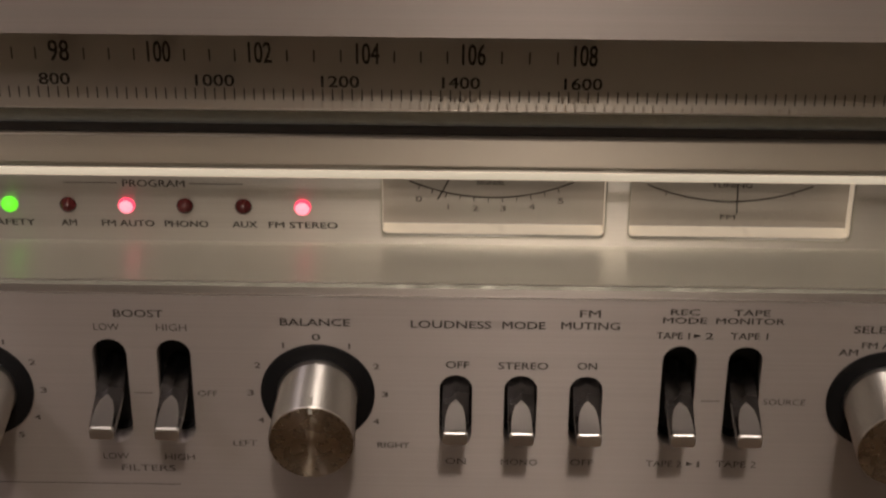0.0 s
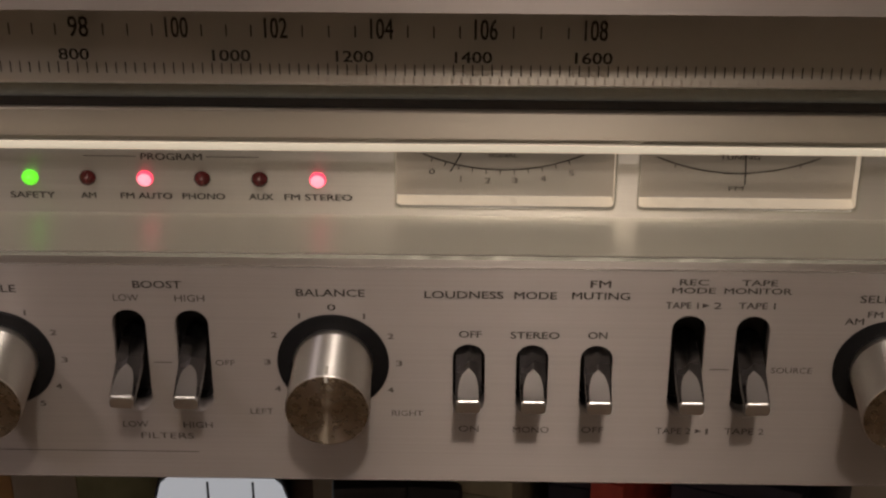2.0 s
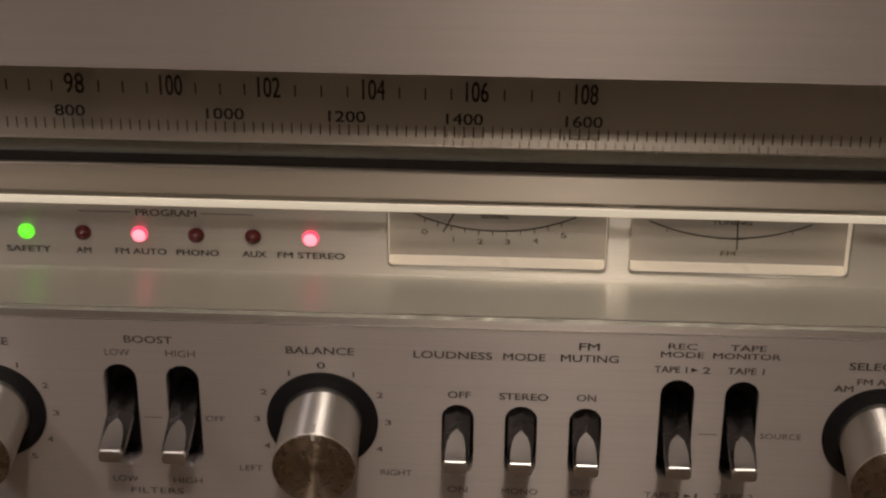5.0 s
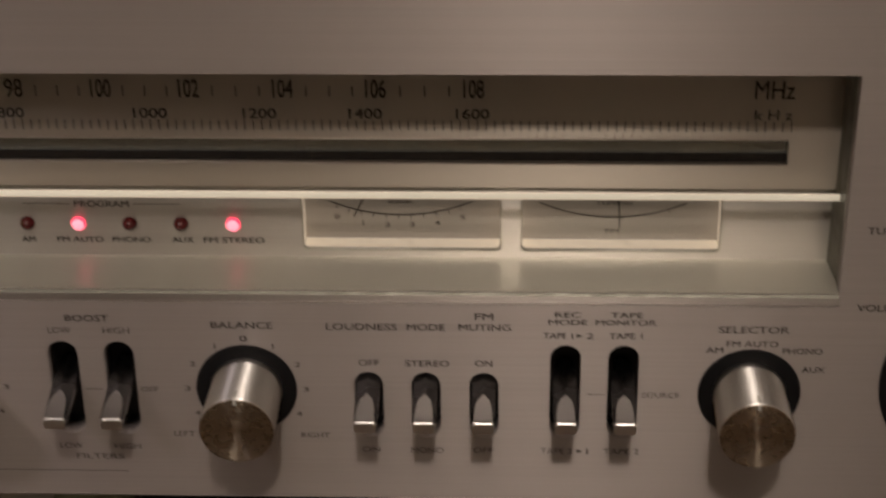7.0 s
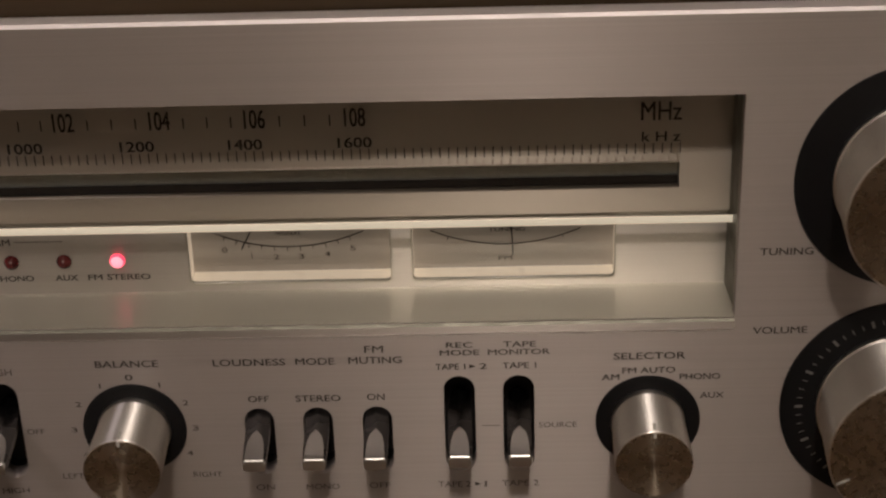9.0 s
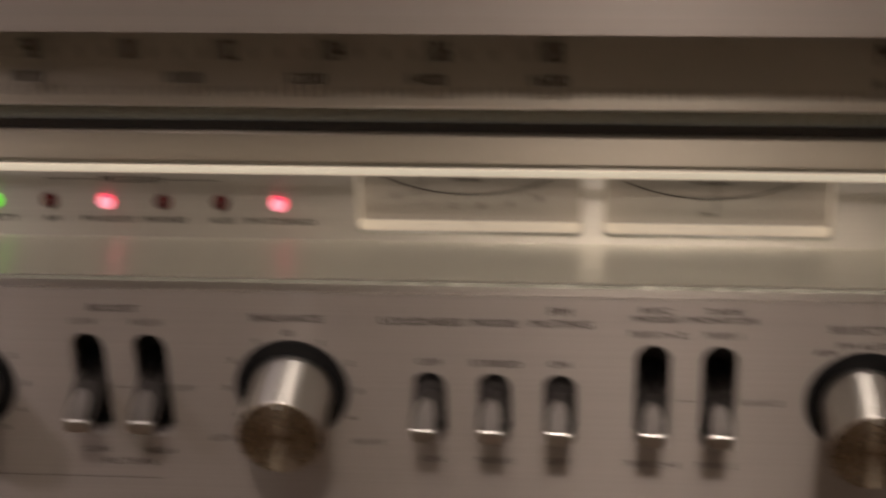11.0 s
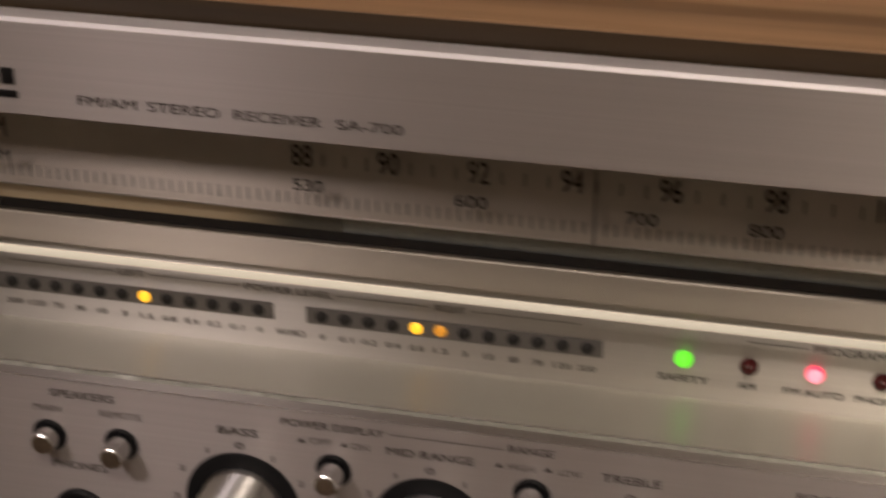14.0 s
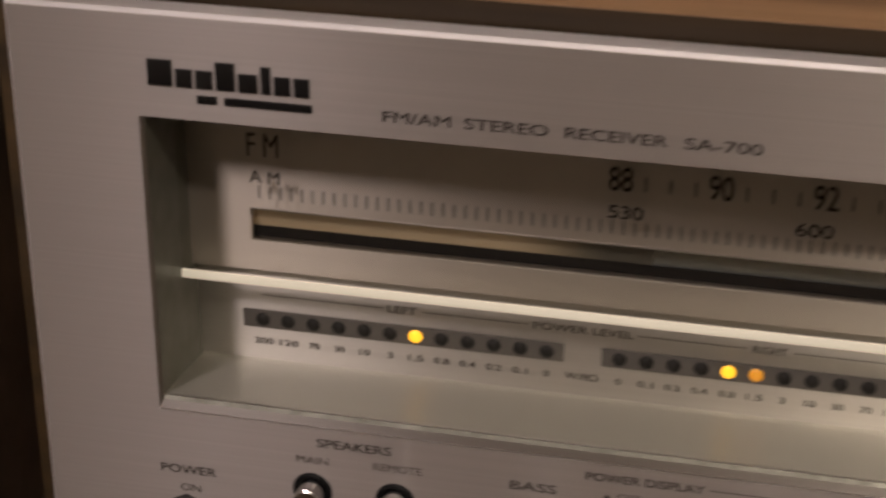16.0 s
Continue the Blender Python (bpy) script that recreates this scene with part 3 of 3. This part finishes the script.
# ---- writing on the front panel ----
FY = -0.02
for t, x0, x1, z, h, m in (
    ("FM/AM", 0.37, 2.01, 16.66, 0.28, 0), ("STEREO", 2.33, 4.31, 16.66, 0.28, 0), ("RECEIVER", 4.70, 7.06, 16.66, 0.28, 0), ("SA-700", 7.46, 9.22, 16.66, 0.28, 0),
    ("BOOST", 19.81, 21.29, 7.19, 0.26, 0), ("LOW", 19.18, 19.95, 6.71, 0.25, 1), ("HIGH", 21.05, 21.96, 6.71, 0.25, 1),
    ("OFF", 22.16, 22.75, 4.37, 0.21, 1), ("LOW", 19.08, 19.88, 2.00, 0.23, 1), ("HIGH", 21.00, 21.92, 1.99, 0.23, 1), ("FILTERS", 19.62, 21.30, 1.56, 0.23, 1),
    ("BALANCE", 24.75, 26.84, 6.96, 0.26, 0), ("LEFT", 23.15, 23.87, 2.55, 0.21, 1), ("RIGHT", 27.60, 28.58, 2.54, 0.21, 1),
    ("LOUDNESS", 28.64, 31.03, 6.94, 0.26, 0), ("MODE", 31.36, 32.64, 6.94, 0.26, 0), ("FM", 33.64, 34.26, 7.37, 0.26, 0), ("MUTING", 33.10, 34.85, 6.95, 0.26, 0),
    ("REC", 36.31, 37.18, 7.47, 0.21, 0), ("MODE", 36.10, 37.40, 7.18, 0.21, 0), ("TAPE", 38.17, 39.25, 7.47, 0.21, 0), ("MONITOR", 37.67, 39.70, 7.18, 0.21, 0),
    ("TAPE 1", 35.94, 36.93, 6.65, 0.23, 0), ("2", 37.39, 37.63, 6.65, 0.23, 0), ("TAPE 1", 38.14, 39.25, 6.66, 0.23, 0),
    ("OFF", 29.69, 30.39, 5.52, 0.25, 0), ("STEREO", 31.27, 32.77, 5.51, 0.25, 0), ("ON", 33.64, 34.23, 5.53, 0.25, 0),
    ("ON", 29.70, 30.33, 1.97, 0.23, 1), ("MONO", 31.41, 32.54, 1.96, 0.23, 1), ("OFF", 33.56, 34.26, 1.98, 0.23, 1),
    ("TAPE 2", 35.90, 37.00, 1.98, 0.23, 1), ("1", 37.47, 37.55, 1.97, 0.23, 1), ("TAPE 2", 38.06, 39.30, 1.99, 0.23, 1), ("SOURCE", 39.32, 40.58, 4.32, 0.21, 1),
    ("SELECTOR", 41.77, 44.11, 6.94, 0.26, 0), ("FM AUTO", 42.06, 43.79, 6.39, 0.23, 0), ("AM", 41.39, 41.97, 6.14, 0.23, 0), ("PHONO", 43.94, 45.27, 6.12, 0.23, 0),
    ("AUX", 44.63, 45.41, 5.39, 0.23, 0), ("TUNING", 46.33, 48.02, 10.70, 0.26, 0), ("VOLUME", 46.25, 48.00, 7.82, 0.26, 0),
    ("POWER", -5.82, -4.28, 6.07, 0.26, 0), ("ON", -5.31, -4.75, 5.51, 0.23, 1), ("SPEAKERS", -1.48, 0.50, 7.42, 0.26, 0), ("MAIN", -2.04, -1.19, 6.87, 0.22, 1),
    ("REMOTE", 0.03, 1.31, 6.92, 0.22, 1), ("PHONES", -1.65, 0.07, 4.98, 0.26, 0), ("BASS", 3.62, 4.81, 6.91, 0.26, 0), ("MID RANGE", 8.58, 11.06, 6.94, 0.26, 0),
    ("TREBLE", 14.61, 16.24, 6.99, 0.26, 0), ("POWER DISPLAY", 5.54, 8.52, 7.46, 0.24, 0), ("RANGE", 12.04, 13.29, 7.52, 0.24, 0),
    ("OFF", 6.36, 6.97, 6.94, 0.21, 1), ("ON", 7.54, 8.07, 6.93, 0.21, 1), ("HIGH", 12.03, 12.74, 6.95, 0.21, 1), ("LOW", 13.44, 14.06, 6.97, 0.21, 1),
):
    words(t, x0, x1, z, h, FY, face, INK_SOFT if m else INK, bold=0.0 if m else 0.010)
for x0, x1, z in ((37.43, 38.00, 4.33), (20.24, 20.80, 4.36), (4.19, 21.42, 0.94), (8.66, 11.88, 7.47)):
    bar(x0, x1, z - 0.014, z + 0.014, FY, face, INK_SOFT)
for x, z in ((37.15, 6.65), (37.24, 1.98)):
    bm = bmesh.new()
    bm.faces.new([bm.verts.new(W(x + a, FY, z + b)) for a, b in ((-0.10, -0.08), (0.12, 0.0), (-0.10, 0.08))])
    from_bm("printed_arrow", bm, INK, face, "", W(x, FY, z))
for x, z in ((6.10, 6.90), (7.36, 6.93), (11.77, 6.94), (13.14, 6.99)):
    bm = bmesh.new()
    bm.faces.new([bm.verts.new(W(x + a, FY, z + b)) for a, b in ((-0.11, -0.07), (0.12, -0.07), (0.0, 0.09))])
    from_bm("printed_arrow", bm, INK, face, "", W(x, FY, z))

# the maker's mark: plain dark blocks
x = -5.44
for wide, high in ((0.62, 0.66), (0.42, 0.46), (0.42, 0.46), (0.48, 0.70), (0.48, 0.46), (0.24, 0.68), (0.40, 0.46), (0.38, 0.46)):
    box("logo_block", x, x + wide, -0.05, 0.0, 16.95, 16.95 + high, LOGO, face, "", 0.012)
    x += wide + 0.085
for x0, x1 in ((-4.22, -3.71), (-3.53, -1.35)):
    box("logo_bar", x0, x1, -0.04, 0.0, 16.57, 16.77, LOGO, face, "", 0.01)


# ---- controls ----
def knob(name, x, z, r, skirt, depth, label, marks=True, angle=90.0):
    body = lathe(name, x, z, [(r * 0.97, 0.02), (r * 0.97, -0.2), (r * 0.945, -0.25), (r * 0.95, -0.3), (r, -depth + 0.08), (r * 0.995, -depth + 0.03), (r * 0.975, -depth), (r * 0.94, -depth - 0.004), (r * 0.90, -depth + 0.01), (0, -depth + 0.02)],
                 [KNOB_SIDE, EDGE, KNOB_FACE], receiver, label, 96, [1, 1, 0, 0, 0, 1, 2, 2, 2], 50)
    lathe("skirt", x, z, [(r * 0.9, -0.002), (r * 0.9, -0.06), (skirt * 0.94, -0.12), (skirt, -0.07), (skirt, -0.002)], BLACK, body, "black knob skirt", 96)
    c, s = math.cos(radians(angle)), math.sin(radians(angle))
    bm = bmesh.new()
    w = 0.055
    pts = [(r * 1.004, -depth + 0.5), (r * 1.006, -depth + 0.12), (r * 0.965, -depth - 0.012), (r * 0.80, -depth - 0.012)]
    rows = [(bm.verts.new(W(x + q * c - w * s, y, z + q * s + w * c)), bm.verts.new(W(x + q * c + w * s, y, z + q * s - w * c))) for q, y in pts]
    for (a, b), (e, f) in zip(rows, rows[1:]):
        bm.faces.new((a, b, f, e))
    bmesh.ops.recalc_face_normals(bm, faces=bm.faces)
    from_bm("indicator", bm, WHITE_INK, body, "pale index line", W(x, 0, z))
    return body


for name, x, label in (("bass_knob", 4.24, "silver turned-metal bass knob"), ("mid_range_knob", 9.82, "silver turned-metal mid range knob"), ("treble_knob", 15.43, "silver turned-metal treble knob"),
                       ("balance_knob", 25.81, "silver turned-metal balance knob"), ("selector_knob", 42.93, "silver turned-metal selector knob")):
    knob(name, x, 4.44, 1.265, 1.73, 2.62, label)
    if name != "selector_knob":
        words("0", x - 0.13, x + 0.13, 6.44, 0.23, FY, face)
        for side in (-1, 1):
            for n, dx, dz in ((1, 0.99, 1.71), (2, 1.79, 1.0), (3, 2.04, 0.0), (4, 1.76, -1.0), (5, 1.2, -1.66)):
                if n == 5 and name == "balance_knob":
                    continue
                w = 0.03 if n == 1 else 0.1
                words(str(n), x + side * dx - w, x + side * dx + w, 4.42 + dz, 0.2, FY, face, INK_SOFT)
knob("tuning_knob", 51.08, 13.2, 2.72, 3.82, 2.8, "large silver tuning knob")
volume = knob("volume_knob", 51.08, 4.96, 2.72, 3.82, 3.0, "large silver volume knob with a graduated skirt", angle=205)
for k in range(60):
    a = radians(60 + 6 * k)
    r0, r1 = (3.12, 3.30) if k % 4 else (3.08, 3.34)
    w = 0.016 if k % 4 else 0.05
    bm = bmesh.new()
    c, s = math.cos(a), math.sin(a)
    bm.faces.new([bm.verts.new(W(51.08 + q * c - e * s, -0.135, 4.96 + q * s + e * c)) for q, e in ((r0, -w), (r1, -w), (r1, w), (r0, w))])
    from_bm("skirt_mark", bm, GREY_INK, volume, "", W(51.08, -0.13, 4.96))


def toggle(name, x, z0, z1, tip, label):
    """A bat lever with a flat ogive facet, in its black well. tip: height of the tip's upper edge."""
    mid = (z0 + z1) / 2
    bm = bmesh.new()
    sections = []
    steps = 14
    for k in range(steps + 1):
        s = k / steps
        y = 0.95 - 3.0 * s
        top = tip + 0.80 * (1 - s) ** 1.08
        low = tip - 0.42 + 0.55 * (1 - s) ** 1.1
        w = 0.32 + 0.075 * min(1, 3 * s) - 0.03 * max(0, s - 0.7) / 0.3
        u = max(0.0, min(1.0, (s - 0.57) / 0.43))
        flat = w * 0.86 * math.sqrt(1 - (1 - u) ** 2) if u > 0 else 0.03
        side = top - 0.05 - 0.13 * (1 - u * 0.75)
        sections.append([bm.verts.new(W(x + a, y, b)) for a, b in ((-flat, top), (flat, top), (w, side), (w, low + 0.08), (w * 0.8, low), (-w * 0.8, low), (-w, low + 0.08), (-w, side))])
    for i, (a, b) in enumerate(zip(sections, sections[1:])):
        for k in range(8):
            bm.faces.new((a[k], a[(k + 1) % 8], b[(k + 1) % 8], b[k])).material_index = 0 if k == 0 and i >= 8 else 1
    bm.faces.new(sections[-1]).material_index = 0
    bm.faces.new(sections[0][::-1])
    bmesh.ops.recalc_face_normals(bm, faces=bm.faces)
    rim = [e for e in bm.edges if all(v in sections[-1][:3] + sections[-1][7:] for v in e.verts)]
    bmesh.ops.bevel(bm, geom=rim, offset=0.085 * U, segments=4, affect="EDGES", profile=0.5)
    lever = from_bm(name, bm, [LEVER, LEVER_SHADED], receiver, label, W(x, 0, tip), 28)
    r = 0.53 if z1 - z0 > 3 else 0.505
    loop = capsule(x, z0, z1, r)
    bm = bmesh.new()
    ringa, ringb = [[bm.verts.new(W(p, y, q)) for p, q in loop] for y in (0.02, 1.2)]
    for k in range(len(loop)):
        j = (k + 1) % len(loop)
        bm.faces.new((ringa[k], ringb[k], ringb[j], ringa[j]))
    bm.faces.new(ringb)
    bmesh.ops.recalc_face_normals(bm, faces=bm.faces)
    from_bm("switch_well", bm, SLOT, lever, "black switch slot", W(x, 0, mid))
    return lever


for x, n in zip(SHORT, ("loudness", "mode", "muting")):
    toggle("toggle_switch", x, 2.47, 5.16, 4.44, "chrome bat lever of the %s switch, down" % n)
for x, n in zip(LONG, ("low boost", "high boost", "recording mode", "tape monitor")):
    toggle("toggle_switch", x, 2.49, 6.29, 4.47, "chrome bat lever of the %s switch, centred" % n)
toggle("power_switch", -5.15, 2.47, 5.17, 4.75, "chrome bat lever of the power switch")

for (x, z), n in zip(BUTTONS, ("main speakers", "remote speakers", "power display", "display range")):
    out = 0.85 if n != "main speakers" else 0.6
    b = lathe("push_button", x, z, [(0.36, 0.6), (0.36, -out + 0.12), (0.345, -out + 0.04), (0.30, -out), (0.0, -out - 0.015)], CHROME, receiver, "round chrome push button for %s" % n, 40)
    lathe("button_collar", x, z, [(0.38, 0.5), (0.38, -0.02), (0.42, -0.06), (0.49, -0.06), (0.53, -0.015), (0.53, 0.05)], BLACK, b, "black button collar", 40)
lathe("headphone_jack", -0.87, 3.27, [(0.0, 1.2), (0.38, 1.2), (0.38, -0.04), (0.5, -0.16), (0.78, -0.16), (0.88, -0.08), (0.88, -0.004)], [SLOT, BLACK], receiver, "black headphone socket", 48, [0, 0, 1, 1, 1, 1])

# ---- case ----
box("chassis", FX0 + 0.6, FX1 - 0.6, 3.8, 46, 0.35, 18.38, SLOT, receiver, "dark steel chassis")
bm = bmesh.new()
box_bm(bm, FX0 - 0.75, FX1 + 0.75, 0.95, 47, 18.4, 19.42, 0.10, 3)
from_bm("top_board", bm, WALNUT, receiver, "walnut veneered top", W(24, 24, 18.9), 40)
box("front_edge", FX0 - 0.7, FX1 + 0.7, 0.90, 0.946, 18.5, 19.36, WALNUT_EDGE, receiver, "front edge of the case, darker than the top")
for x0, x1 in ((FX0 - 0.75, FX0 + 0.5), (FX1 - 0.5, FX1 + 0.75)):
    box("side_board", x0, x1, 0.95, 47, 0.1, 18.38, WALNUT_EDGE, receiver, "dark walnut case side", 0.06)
for x in (2, 46):
    for y in (12, 42):
        box("foot", x - 1.6, x + 1.6, y - 1.6, y + 1.6, -1.6, 0.36, BLACK, receiver, "black rubber foot", 0.2)

# ---- what stands under and round the receiver ----
def furniture():
    stand = new("audio_rack")
    stand.location = W(24, 28, RZ0)
    tagged(stand, "dark wooden audio rack carrying the receiver", "rack")
    box("shelf", -13.8, 61.9, 8, 49.5, -3.4, -1.6, SHELF_WOOD, stand, "", 0.1)
    box("shelf", -13.8, 61.9, 8, 49.5, -46, -44, SHELF_WOOD, stand, "", 0.1)
    for x in (-15.6, 61.9):
        box("side_panel", x, x + 1.8, 3, 50, RZ0, 26, SHELF_WOOD, stand, "", 0.1)
    return stand


furniture()

SHADES = {"grey_green": (0.16, 0.17, 0.11), "dark_brown": (0.030, 0.017, 0.014), "black": (0.012, 0.012, 0.016), "khaki": (0.20, 0.19, 0.14),
          "navy": (0.020, 0.020, 0.040), "red": (0.45, 0.06, 0.05), "blue": (0.04, 0.14, 0.42), "tan": (0.22, 0.13, 0.06), "white": (0.70, 0.70, 0.74)}
STUFF = {}
for key, c in SHADES.items():
    c = tuple(min(0.85, 2.2 * v) for v in c)
    STUFF[key] = mat("card_" + key, c, 0.5)
    colour_noise(STUFF[key], 60, tuple(v * 0.8 for v in c), tuple(min(1, v * 1.15) for v in c))


def media_case(name, x0, x1, y0, y1, top, turn, shade, label):
    """A closed case lying or standing on the lower shelf: lid, body and a label strip."""
    thing = new(name)
    mid = W((x0 + x1) / 2, (y0 + y1) / 2, -44)
    thing.location = mid
    tagged(thing, label, "storage case", "cases under the receiver")
    box("body", x0, x1, y0, y1, -44, top - 1.2, STUFF[shade], thing, "", 0.15)
    box("lid", x0 - 0.1, x1 + 0.1, y0 - 0.1, y1 + 0.1, top - 1.15, top, STUFF[shade], thing, "", 0.25)
    thing.rotation_euler = (0, 0, radians(turn))
    return thing


for x0, x1, y0, y1, top, turn, shade, label in (
    (-4, 3, 22, 46, -17, 24, "tan", "tan cardboard case on the lower shelf"), (6.0, 10.5, 32, 54, -17, 14, "grey_green", "grey-green case on the lower shelf"),
    (13.0, 19.4, 33, 52, -18, 0, "dark_brown", "dark brown case on the lower shelf"), (23.0, 26.4, 22, 46, -17.5, 3, "black", "black case on the lower shelf"),
    (26.9, 28.1, 26, 44, -18.2, 0, "blue", "narrow blue case on the lower shelf"), (28.4, 30.8, 22, 46, -17.5, -6, "black", "black case on the lower shelf"),
    (31.4, 35.0, 22, 46, -17, -14, "khaki", "khaki case on the lower shelf"), (36.2, 39.4, 24, 47, -18, -12, "navy", "dark navy case on the lower shelf"),
    (40.2, 41.9, 22, 44, -16.6, -24, "red", "small red case on the lower shelf"), (43.6, 50, 23, 46, -18, -20, "navy", "dark navy case on the lower shelf")):
    media_case("storage_case", x0, x1, y0, y1, top, turn, shade, label)

# unidentified white object: tablet shape and glow are made up to brighten it
WHITE_GLOW = glow("white_glow", (0.5, 0.5, 0.52), (0.92, 0.94, 1.0), 0.36)
tablet = new("tablet")
tablet.location = W(16, 30, -44)
tagged(tablet, "unidentified white object on the lower shelf, with an added glow", "tablet")
plate("body", [rounded(13.3, 20.5, -44, -22.5, 1.9)], 30, 31.2, STUFF["black"], tablet)
plate("white_front", [rounded(13.45, 20.35, -43.8, -22.7, 1.8)], 29.9, 29.97, WHITE_GLOW, tablet, "white front with an added glow")
for x in (16.2, 18.6):
    box("front_mark", x - 0.06, x + 0.06, 29.84, 29.89, -24.6, -23.4, STUFF["black"], tablet, "dark mark on the white front")
